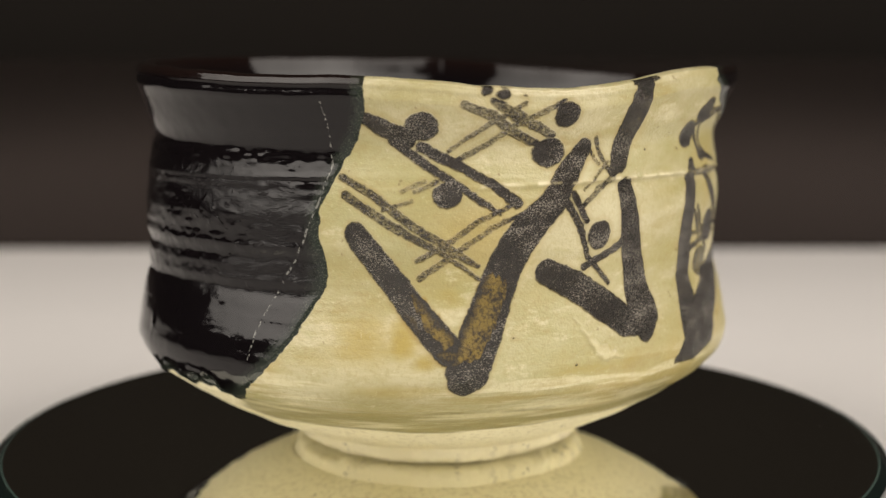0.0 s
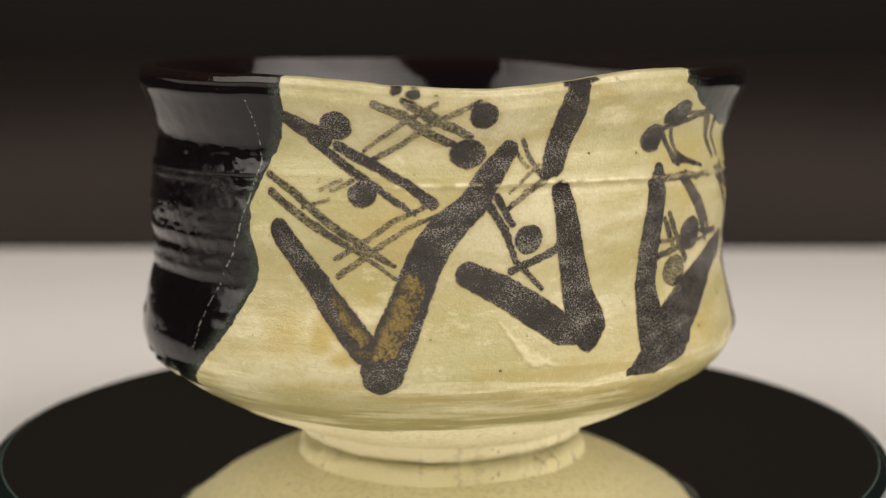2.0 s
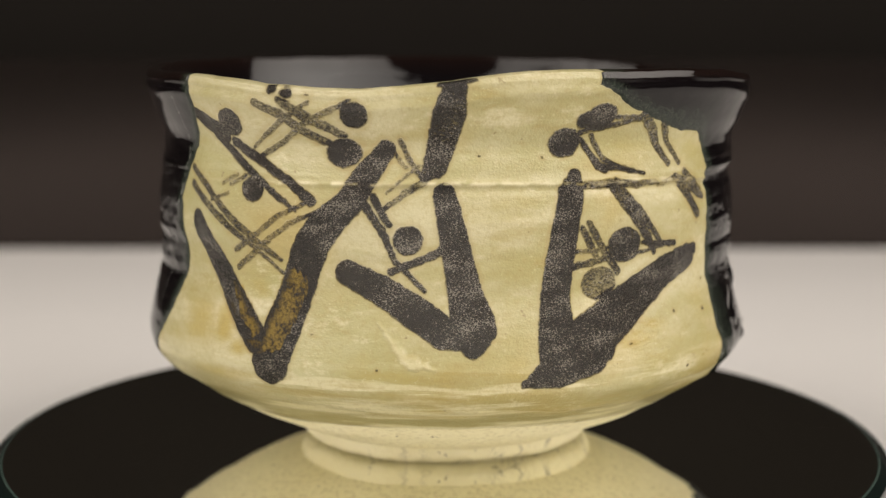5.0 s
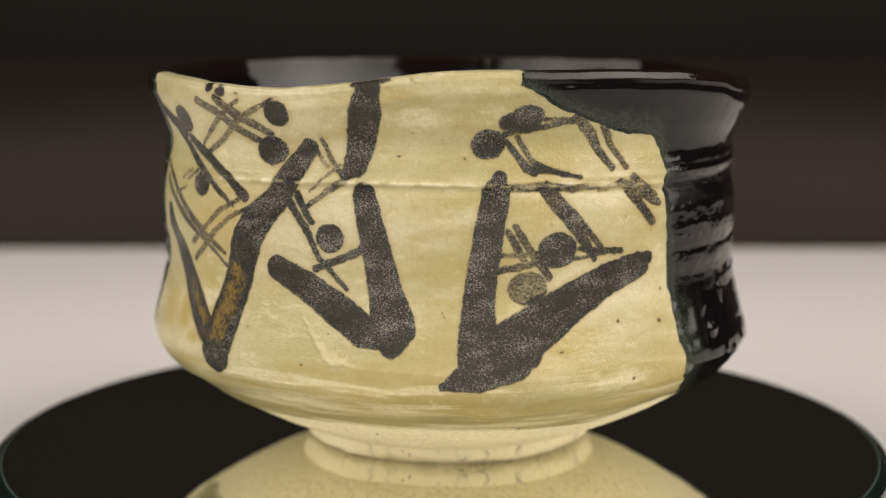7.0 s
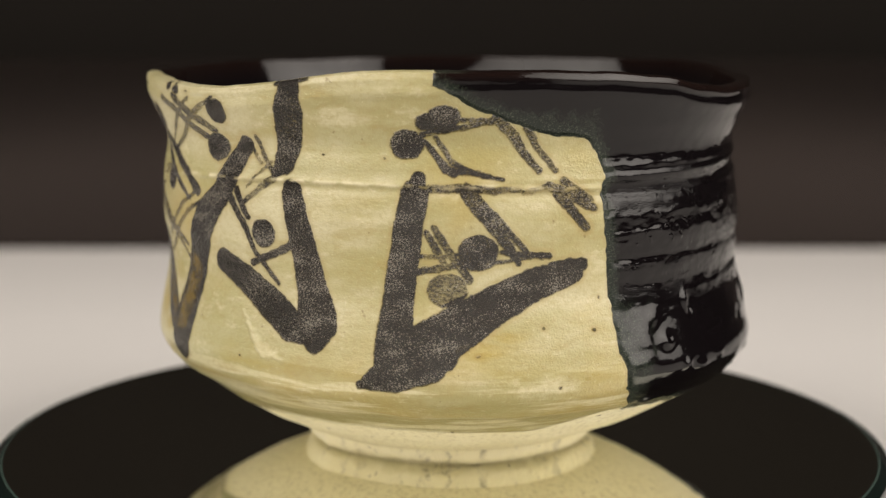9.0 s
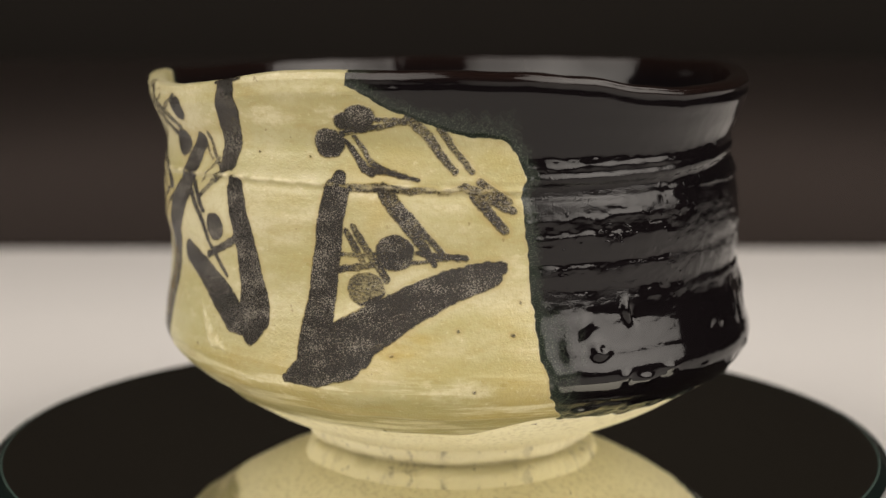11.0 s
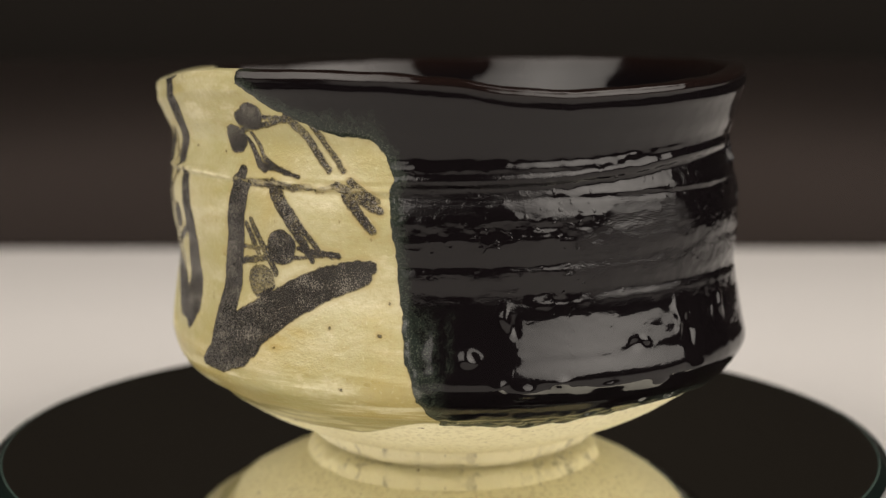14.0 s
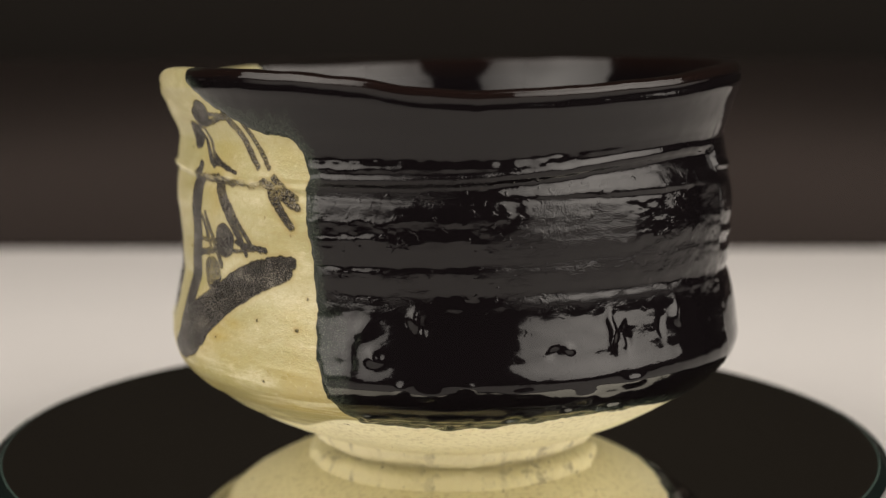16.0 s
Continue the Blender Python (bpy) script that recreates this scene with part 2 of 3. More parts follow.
def studio():
    t = slab("table_top", -1.1, 1.1, -0.95, BACK_Y, TABLE_Z - 0.03, TABLE_Z, PAPER)
    tagged(t, "white paper covered table top under the turntable", "table", kind="structure")
    # backdrop in two layers: satin only low down, so the mirror shows no sheen
    b = slab("backdrop", -1.4, 1.4, BACK_Y + 0.002, BACK_Y + 0.012, -0.7, 0.077, CLOTH, 0)
    tagged(b, "satin lower part of the black backdrop behind the table, cut low to keep its sheen off the mirror", "backdrop", kind="structure")
    # added matt layer above it, which the mirror plate reflects as dark
    c = slab("drape", -1.6, 1.6, BACK_Y + 0.05, BACK_Y + 0.06, -0.7, 1.5, DRAPE, 0)
    tagged(c, "matt black upper layer of the backdrop, added to keep the mirror plate dark", "drape", kind="structure")
    # unseen dark enclosure, added so that glaze and mirror reflect darkness
    for name, box in (("wall_north", (-2, 2, 1.6, 1.7, -0.75, 1.9)), ("wall_south", (-2, 2, -2.3, -2.2, -0.75, 1.9)),
                      ("wall_east", (2, 2.1, -2.3, 1.7, -0.75, 1.9)), ("wall_west", (-2.1, -2, -2.3, 1.7, -0.75, 1.9)),
                      ("floor", (-2, 2, -2.2, 1.6, -0.85, -0.75)), ("ceiling", (-2, 2, -2.2, 1.6, 1.9, 2.0))):
        tagged(slab(name, *box, WALL, 0), "unseen dark matt enclosure, added for the reflections: " + name.split("_")[0], name.split("_")[0], kind="structure")


studio()

# ---------------------------------------------------------------- turntable
DISC_R = 0.0978


def turntable():
    t = tagged(new("turntable"), "round black mirror glass turntable on the white table", "turntable")
    bm = bmesh.new()
    lathe(bm, [(0, 0), (DISC_R - 0.0026, 0), (DISC_R - 0.0026, -0.0002), (0, -0.0002)], 256, False)
    part("mirror_plate", bm, MIRROR, t, "black mirror glass plate")
    bm = bmesh.new()
    lathe(bm, [(DISC_R - 0.0022, -0.00005), (DISC_R - 0.0004, -0.0005), (DISC_R, -0.0012), (DISC_R, -0.0044), (DISC_R - 0.0008, -0.005),
               (DISC_R - 0.01, -0.005), (DISC_R - 0.01, -0.0004), (DISC_R - 0.0022, -0.00025)], 256)
    part("glass_rim", bm, EDGE, t, "ground greenish glass edge")
    # thin ring that draws the highlight along the bevel
    bm = bmesh.new()
    lathe(bm, [(DISC_R - 0.0027, 0.00002), (DISC_R - 0.0024, 0.00004), (DISC_R - 0.0021, -0.0001), (DISC_R - 0.0024, -0.00022), (DISC_R - 0.0027, -0.0001)], 256)
    part("bevel_line", bm, BEVEL, t, "polished bevel, its highlight put in as a pale green ring")
    bm = bmesh.new()
    lathe(bm, [(0, -0.0052), (0.05, -0.0052), (0.052, -0.007), (0.055, -0.018), (0.055, TABLE_Z), (0, TABLE_Z)], 96)
    part("base", bm, PLINTH, t, "grey plastic base")
    return t


TURNTABLE = turntable()

# ---------------------------------------------------------------- tea bowl: form (millimetres, degrees round the bowl)
HEIGHTS = np.array([3.9, 5.5, 8.0, 11.0, 14.9, 17.9, 21, 25, 30, 35, 40, 45, 50, 55, 60, 64, 68, 72, 76, 80])
RADII = np.array([32.6, 36.5, 42.0, 47.8, 53.8, 58.0, 61.6, 63.5, 63.1, 62.1, 61.0, 60.8, 61.2, 61.3, 61.0, 60.4, 60.0, 61.5, 63.0, 64.8])
# throwing ribs: height, how far they stand out
RIBS = ((36, 0), (39, -0.1), (41.2, -0.45), (42.6, 0.05), (45, 0.1), (47.8, -0.25), (49.2, 0.25), (50.6, 0.0), (52.5, 0.15), (55.3, 0.35), (58, 0.0), (60.4, -0.35),
        (61.6, -0.1), (62.4, 0.30), (63.3, 0.0), (65.3, -0.02), (66.3, 0.08), (68, 0))
# steps of the throwing spiral under the thick glaze: height, how far they stand out
STEPS = ((17, 0.0), (20, 0.1), (22.5, 0.35), (25, 0.60), (27, 0.48), (30, 0.15), (33, 0.02), (37, 0.0), (39.5, 0.2), (41.5, 0.14), (44.8, 0.30), (45.8, 0.26), (47.4, 0.06), (48.3, 0.14), (54.2, -0.20), (55.2, -0.26), (58, -0.66), (61, -0.92), (61.8, -0.35),
         (62.6, -0.1), (63.4, -0.22), (64.6, -0.12), (65.4, -0.12), (66, -0.08), (68, 0))
CLIMB = ((90, 0.0), (112, 0.0), (126, 0.6), (140, 1.6), (152, 2.9), (166, 4.0), (180, 4.4))
# how the plan leaves the circle: order, then cosine and sine at the middle, with height, with height squared
OUT_OF_ROUND = ((1, -2.40, -0.81, 0.71, 0.71, 0.15, 0.59), (2, -0.16, -1.74, 0.41, -0.06, -0.37, 0.0),
                (3, 0.06, 0.45, 0.44, 0.24, 0.29, -0.22), (4, 0.79, 0.24, 0.12, 0.40, -0.48, -0.17))
RIM = ((-180, 82.7), (-140, 83.2), (-100, 83.2), (-60, 82.3), (-35, 81.3), (-13, 81.1), (0, 80.2), (10, 79.3), (20, 78.8), (30, 79.3), (40, 80.3),
       (50, 81.7), (65, 82.0), (90, 82.1), (100, 81.6), (107, 80.8), (113, 79.8), (122, 78.8), (135, 79.2), (153, 80.3), (180, 82.7))
LEFT_EDGE = [(80.4, -12.3), (74.6, -12.6), (69.9, -14.2), (66.0, -16.9), (61.6, -19.3), (56.8, -21.5), (51.6, -21.5), (48.0, -20.6), (44.3, -20.1), (40.1, -21.7), (32.3, -26.5), (26.6, -30.9), (19.0, -39.3), (13.0, -52.2)]
RIGHT_EDGE = [(79.4, 66.1), (76.2, 71.7), (73.8, 77.1), (70.7, 84.9), (69.4, 93.6), (66.6, 95.7), (62.8, 96.9), (60.1, 96.2), (54.5, 96.6), (47.3, 97.4), (38.0, 98.3), (28.9, 99.2), (22.5, 100.8), (17.4, 104.6)]

CHIP = ((25.9, 35.4, 0.3), (28.8, 32.0, 1.0), (31.0, 29.6, 2.2), (32.6, 28.3, 2.6), (36.6, 27.4, 0.5))
SEAM = ((-20.1, 76.5), (-19.6, 72.4), (-19.6, 68.2), (-19.2, 65.1), (-22, 57), (-25.9, 48.2), (-29.9, 41.5), (-32.4, 37.0), (-34.1, 32.6), (-35.1, 27.2))


def soft_curve(x, xs, ys):
    """A smooth curve through the knots."""
    xs, ys = np.array(xs, float), np.array(ys, float)
    slope = np.gradient(ys, xs)
    i = np.clip(np.searchsorted(xs, x) - 1, 0, len(xs) - 2)
    h = xs[i + 1] - xs[i]
    k = np.clip((x - xs[i]) / h, 0, 1)
    return (ys[i] * (1 + 2 * k) * (1 - k) ** 2 + slope[i] * h * k * (1 - k) ** 2 + ys[i + 1] * k * k * (3 - 2 * k) + slope[i + 1] * h * k * k * (k - 1))


def rim_height(deg):
    return soft_curve(deg, [a for a, _ in RIM], [b for _, b in RIM]) + 0.15 * grid_noise(deg / 6, deg * 0, 3)


def plain_radius(deg, z):
    p, u = np.radians(deg), (np.clip(z, 15, 80) - 50) / 30
    d, fade = 0, np.clip((z - 5) / 14, 0, 1)
    for k, a0, b0, a1, b1, a2, b2 in OUT_OF_ROUND:
        d = d + ((a0 + a1 * u + a2 * u * u) * np.cos(k * p) + (b0 + b1 * u + b2 * u * u) * np.sin(k * p)) * (1 if k == 1 else fade)
    return soft_curve(z, HEIGHTS, RADII) + d


def distance_to(U, Z, pts):
    """Distance to a line of (u, z) points."""
    best = np.full(U.shape, 1e9)
    for (u0, z0), (u1, z1) in zip(pts, pts[1:]):
        du, dz = u1 - u0, z1 - z0
        k = np.clip(((U - u0) * du + (Z - z0) * dz) / (du * du + dz * dz + 1e-9), 0, 1)
        best = np.minimum(best, np.hypot(U - u0 - k * du, Z - z0 - k * dz))
    return best


ARC = math.pi / 180 * 60.5  # millimetres a degree


def black_side(deg, z, floor):
    """Millimetres to the black glaze's edge, below nought inside it."""
    left = np.interp(z, [a for a, _ in LEFT_EDGE[::-1]], [b for _, b in LEFT_EDGE[::-1]])
    right = np.interp(z, [a for a, _ in RIGHT_EDGE[::-1]], [b for _, b in RIGHT_EDGE[::-1]])
    inside = (deg < left) | (deg > right)
    d = np.minimum(distance_to(deg * ARC, z, [(b * ARC, a) for a, b in LEFT_EDGE]),
                   distance_to(deg * ARC, z, [(b * ARC, a) for a, b in RIGHT_EDGE]))
    d = np.where(inside, -d, d)
    return np.maximum(d, floor - z)


def glaze_end(deg, z):
    """Height of the straw glaze's lower edge."""
    turn = deg / 360
    return 12.4 + 0.7 * grid_noise(turn * 12, z * 0, 21, 12) + 0.25 * grid_noise(turn * 45, z * 0, 22, 45) + 4.6 * smooth(86, 103, deg) + 4.0 * smooth(-38, -52, deg)


def hip_line(deg, z):
    """Height of the torn line on the hip."""
    turn = deg / 360
    return 18.2 + 0.9 * grid_noise(turn * 9, z * 0, 23, 9) + 0.5 * grid_noise(turn * 40, z * 0, 24, 40)


def ribs(deg, z, black):
    """Throwing marks, the ridge below the neck, drips and blisters in the thick glaze."""
    turn = deg / 360
    wob = 0.9 * grid_noise(turn * 9 + 20, z * 0 + 3, 5, 9) + 0.3 * grid_noise(turn * 26, z / 12, 6, 26)
    fine = grid_noise(turn * 7, (z + wob) / 1.9, 11, 7) * 0.6 + grid_noise(turn * 14, (z + wob) / 1.0, 12, 14) * 0.25
    band = smooth(37, 42, z) * (1 - smooth(66, 69, z))
    thick = smooth(0.5, -1.5, black)
    k = z + 1.2 * wob
    d = soft_curve(np.clip(k, 36, 68), [a for a, _ in RIBS], [b for _, b in RIBS]) * (0.3 + 0.6 * thick) * (0.75 + 0.6 * grid_noise(turn * 10, z / 9, 26, 10))
    right = smooth(70, 92, deg)
    climb = np.interp(deg, [a for a, _ in CLIMB], [b for _, b in CLIMB]) * smooth(40, 64, z)
    d = d * (1 - right * thick) + right * thick * soft_curve(np.clip(z + 0.5 * wob - climb, 17, 68), [a for a, _ in STEPS], [b for _, b in STEPS])
    d += fine * band * (0.05 + 0.09 * thick) + 0.03 * fine
    broad = grid_noise(turn * 9, (z + wob) / 5.0, 14, 9)
    d += (0.08 + 0.14 * band) * broad * smooth(12, 30, z) * (1 - smooth(66, 74, z))
    line = 60.8 + 0.6 * np.sin(np.radians(deg * 2 + 30)) + wob * 0.3
    d += 0.42 * np.exp(-((z - line) / 0.5) ** 2) * (1 - right * thick) * smooth(-10, 30, deg) * (1 - smooth(170, 180, deg))
    d -= 0.22 * np.exp(-((z - line + 1.3) / 0.7) ** 2) * smooth(0, 40, deg) * (1 - smooth(170, 180, deg))
    d += (0.09 - 0.04 * thick) * grid_noise(turn * 60, z / 7.0, 17, 60) + (0.03 + 0.05 * thick * band) * grid_noise(turn * 150, z / 2.0, 18, 150) + (0.01 + 0.03 * band) * thick * grid_noise(turn * 250, z / 0.9, 25, 250)
    # a fuller hip below the middle leaf
    d += 0.9 * np.exp(-((z - 19.5) / 3.0) ** 2 - ((deg - 37) / 17) ** 2)
    # thickness of the black glaze and its rolled edge
    d += 0.28 * smooth(0.3, -0.9, black)
    # the hip: uneven trimming, with a torn edge where the glaze ends
    torn = glaze_end(deg, z)
    d += 0.32 * smooth(-0.2, 0.2, z - torn) * (1 - smooth(0.4, 3.0, z - torn))
    torn = 8.2 + 0.8 * grid_noise(turn * 12, z * 0, 21, 12) + 0.5 * grid_noise(turn * 45, z * 0, 22, 45)
    d += 0.25 * smooth(-0.25, 0.25, z - torn) * (1 - smooth(0.2, 3.0, z - torn))
    torn = hip_line(deg, z)
    d += 0.42 * smooth(-0.25, 0.25, z - torn) * (1 - smooth(0.2, 2.5, z - torn))
    d += 0.22 * grid_noise(turn * 30, z / 3.0, 19, 30) * (1 - smooth(14, 22, z)) * smooth(7, 9, z)
    d += 0.16 * grid_noise(turn * 8, (z + 2 * wob) / 1.6, 20, 8) * (1 - smooth(16, 24, z)) * smooth(7, 9, z)
    return d


def blisters(deg, z):
    rng = np.random.RandomState(8)
    d = np.zeros_like(z)
    spots = [(148.6, 34.5, 0.7, 3.6, 0.5), (151.5, 32.8, 0.7, 2.6, -0.35), (163, 36.2, 1.0, 2.8, 0.5), (159, 35.0, 0.8, 3.0, -0.3), (138.2, 31.2, 1.3, 1.0, -0.3), (140.5, 32.0, 0.9, 0.8, 0.3),
             (109.2, 30.8, 1.6, 1.5, 0.75), (109.8, 31.0, 0.8, 0.8, -0.5), (115.6, 37.6, 0.9, 2.0, 0.65), (117.0, 36.0, 0.6, 1.4, -0.3), (118.0, 24.3, 2.2, 1.1, 0.6), (114.0, 25.4, 1.0, 1.2, 0.4),
             (104.5, 31, 2.0, 5.4, 0.4), (107.0, 35.5, 1.6, 1.8, 0.35), (124, 26, 1.4, 0.8, 0.35), (143, 23, 1.9, 1.2, 0.5), (133, 24.5, 2.6, 0.7, 0.35), (152, 25, 2.4, 0.9, 0.4)]
    for _ in range(4):
        spots.append((rng.uniform(98, 215), rng.uniform(17, 38), rng.uniform(0.5, 1.5), rng.uniform(0.5, 1.4), rng.uniform(-0.2, 0.3)))
    for _ in range(12):
        spots.append((rng.uniform(-95, -45), rng.uniform(18, 34), rng.uniform(0.5, 1.2), rng.uniform(0.6, 2.6), rng.uniform(-0.2, 0.4)))
    for a, h, wu, wz, amp in spots:
        du = (((deg - a + 180) % 360) - 180) * ARC
        near = (np.abs(du) < 3.2 * wu) & (np.abs(z - h) < 3.2 * wz)
        e = (du[near] + 0.2 * np.sin(z[near] * 1.3 + a)) / wu
        q = (z[near] - h) / wz
        d[near] += amp * np.exp(-(e * e + q * q) ** 1.1)
    return d


# ---------------------------------------------------------------- tea bowl: brushwork
NT = 1280
OUTER = np.concatenate([np.linspace(3.9, 20, 80, endpoint=False), np.linspace(20, 79.4, 306)])
DEG = np.tile(np.linspace(-180, 180, NT, endpoint=False), (len(OUTER), 1))
ZED = np.repeat(OUTER[:, None], NT, 1)
lift = rim_height(DEG) - 80.0
ZED = ZED + lift * smooth(58, 78, ZED)
WARP_U = DEG * ARC + 0.13 * grid_noise(DEG / 2.2, ZED / 2.2, 31) + 0.06 * grid_noise(DEG / 0.6, ZED / 0.6, 32)
WARP_Z = ZED + 0.13 * grid_noise(DEG / 2.2, ZED / 2.2, 33) + 0.06 * grid_noise(DEG / 0.6, ZED / 0.6, 34)
INK = np.full(DEG.shape, 9.0)
DENS = np.zeros(DEG.shape)


def lay(u0, u1, z0, z1, density, reach):
    """Lowers INK to the distance that reach gives within a window, and sets the brush's density there."""
    c = np.where((DEG[0] * ARC > u0 - 4) & (DEG[0] * ARC < u1 + 4))[0]
    r = np.where((OUTER > z0 - 8) & (OUTER < z1 + 8))[0]
    box = np.s_[r[0]:r[-1] + 1, c[0]:c[-1] + 1]
    d = reach(WARP_U[box], WARP_Z[box])
    density += 0.3 * (density > 0.95) + 0.15 * (0.85 < density < 0.95)
    win = d < 0.6
    DENS[box] = np.where(win, np.maximum(DENS[box], density), DENS[box])
    INK[box] = np.minimum(INK[box], d)


def capsule(U, Z, knots):
    """Millimetres to the edge of a stroke of changing width."""
    best = np.full(U.shape, 9.0)
    for (a0, z0, w0), (a1, z1, w1) in zip(knots, knots[1:]):
        u0, du, dz = a0 * ARC, (a1 - a0) * ARC, z1 - z0
        k = np.clip(((U - u0) * du + (Z - z0) * dz) / (du * du + dz * dz + 1e-9), 0, 1)
        best = np.minimum(best, np.hypot(U - u0 - k * du, Z - z0 - k * dz) - (w0 + k * (w1 - w0)) * (0.545 if w0 > 2.2 else 0.59))
    return best


def stroke(density, *knots):
    """A brush stroke through knots of (degrees, height, width)."""
    def reach(U, Z):
        return capsule(U, Z, knots)
    us, zs = [a * ARC for a, _, _ in knots], [z for _, z, _ in knots]
    lay(min(us), max(us), min(zs), max(zs), density, reach)


def blot(density, deg, z, half_width, half_height):
    """A round dab of the brush."""
    def reach(U, Z):
        return (np.hypot((U - deg * ARC) / half_width, (Z - z) / half_height) - 1) * min(half_width, half_height)
    lay(deg * ARC - half_width, deg * ARC + half_width, z - half_height, z + half_height, density, reach)


# leaning leaf with crossed stalks
blot(1.0, -3.0, 72.2, 3.03, 2.59)
stroke(1.0, (-12.7,73.6,2.1), (-9.2,71.7,2.9), (-5.9,69.9,3.5))
stroke(1.0, (-3.3,68.4,1.67), (3.7,64.8,1.65), (9.2,61.6,1.54), (13.8,58.1,1.74))
stroke(0.9, (-8.1,69.5,1.58), (-2.0,64.8,1.46), (3.3,61.4,1.34), (8.1,58.0,0.93), (10.7,56.2,0.51))
blot(1.0, 1.4, 59.8, 2.72, 2.49)
stroke(0.45, (-6.5,60.5,0.63), (-2.5,62.3,0.83))
stroke(0.5, (-4.2,60.4,0.73), (-0.5,62.2,0.83))
stroke(0.7, (3.9,76.1,1.22), (8.9,74.0,1.62), (13.5,70.6,1.52), (18.7,68.2,1.02))
stroke(0.7, (9.1,76.6,1.21), (12.9,74.1,1.82), (20.3,70.3,1.22))
stroke(0.6, (1.6,67.7,0.62), (6.5,71.2,0.72), (10.9,74.0,0.91), (14.8,76.4,0.6))
stroke(0.6, (2.9,65.9,0.83), (8.1,68.8,0.92), (12.7,72.0,1.01), (18.7,75.1,0.9), (21.9,76.8,0.6))
blot(1.0, 22.6, 74.1, 2.59, 2.42)
blot(1.0, 20.0, 67.1, 3.47, 2.65)
blot(1.0, 7.8, 78.5, 1.03, 0.80)
blot(1.0, 10.6, 77.8, 1.31, 0.90)
blot(1.0, 14.4, 77.6, 0.39, 0.20)
stroke(0.75, (-17.6,62.9,1.08), (-12.3,60.1,1.28), (-5.5,54.7,1.37), (1.3,50.3,1.36), (6.8,46.6,0.83))
stroke(0.75, (-16.7,59.6,1.4), (-10.9,55.7,1.49), (-5.7,52.5,1.37), (1.2,48.7,0.94), (7.6,43.7,0.52))
stroke(0.65, (-3.9,47.6,0.74), (1.4,50.9,0.94), (7.0,55.0,0.93), (13.3,58.1,0.62))
stroke(0.65, (-3.6,44.4,0.95), (2.3,48.6,1.04), (9.1,53.6,0.93), (14.7,56.1,0.62))
stroke(0.5, (-9.7,56.9,0.64), (-4.9,58.7,0.63))
stroke(1.0, (-14.9,52.6,3.88), (-12.5,49.3,4.51), (-8.7,44.2,4.7), (-3.8,37.6,4.88), (1.6,31.1,5.28))
stroke(1.0, (27.8,67.7,3.27), (24.2,63.3,4.49), (21.0,58.0,5.12))
stroke(1.0, (21.0,58.0,4.91), (15.7,53.0,6.17), (12.4,47.6,6.42), (10.0,41.2,6.87), (7.2,33.6,7.34), (4.9,27.1,7.58), (4.1,25.4,5.49))
# middle leaf with its stalk at the rim
stroke(0.9, (40.2,79.1,4.03), (39.2,74.5,5.7), (37.9,69.3,5.13), (36.7,64.9,4.53), (35.4,63.5,2.67))
stroke(0.9, (37.4,79.5,0.6), (40.5,79.9,1.01), (43.8,80.5,0.51))
stroke(0.7, (30.3,69.4,0.82), (32.2,65.4,0.82), (34.5,61.9,1.03))
stroke(0.5, (28.9,67.8,0.51), (31.2,64.4,0.61))
stroke(0.7, (27.3,56.9,0.92), (31.4,60.1,0.92), (34.5,61.9,1.23))
stroke(0.6, (27.8,60.0,0.51), (33.5,64.7,0.62))
stroke(0.95, (23.0,59.0,1.43), (26.8,53.2,1.34), (29.2,47.1,1.03), (34.5,41.7,0.83))
stroke(0.9, (25.4,59.2,1.43), (28.3,54.0,1.03))
stroke(0.9, (28.3,45.3,1.24), (33.6,47.3,1.24), (39.5,50.0,1.46))
blot(1.0, 31.6, 51.2, 2.96, 2.68)
stroke(1.0, (38.3,59.5,4.13), (39.5,53.7,4.98), (40.9,47.3,5.63), (42.2,40.9,6.5), (43.7,35.6,8.0), (45.6,34.4,4.6), (43.4,31.8,4.6))
stroke(1.0, (20.3,44.8,4.76), (26.3,41.9,5.39), (32.6,37.9,5.62), (38.0,34.2,5.65), (42.8,33.2,4.84))
# broad leaf beside the dark glaze
stroke(1.0, (63.5,62.4,2.67), (62.7,59.6,5.13), (61.6,53.9,5.36), (60.5,46.5,5.49), (59.5,39.3,5.81), (59.2,33.0,6.86), (58.3,27.9,5.82))
stroke(1.0, (90.8,45.3,4.58), (84.4,43.2,5.79), (77.3,39.6,6.39), (70.4,35.1,7.86), (64.4,31.2,8.69), (59.3,27.7,6.86), (54.6,25.0,2.92))
stroke(1.0, (92.7,46.5,2.5), (90.4,45.5,4.16))
stroke(1.0, (52.9,24.3,1.47), (59.4,25.6,4.16), (65.9,28.2,5.17))
stroke(0.9, (71.4,32.1,1.03), (68.4,29.3,3.1), (63.4,27.6,5.18))
blot(1.0, 61.3, 68.7, 3.44, 2.77)
blot(1.0, 68.0, 73.7, 3.18, 2.23)
blot(1.0, 65.1, 72.9, 2.30, 1.62)
stroke(0.8, (70.8,73.4,0.71), (77.3,73.2,0.71))
stroke(0.8, (64.1,70.6,1.02), (69.4,71.7,1.01), (76.3,72.8,0.81))
stroke(0.9, (64.5,69.3,0.82), (68.4,64.4,1.33), (70.0,63.4,1.43))
stroke(0.8, (66.6,70.0,0.82), (69.4,65.7,0.92), (72.5,63.8,0.92))
stroke(0.9, (69.4,64.0,1.23), (74.4,63.4,1.02), (78.6,62.4,0.61))
stroke(0.8, (77.0,73.7,1.62), (80.2,70.4,1.53), (82.7,66.8,1.33), (84.9,64.0,1.13))
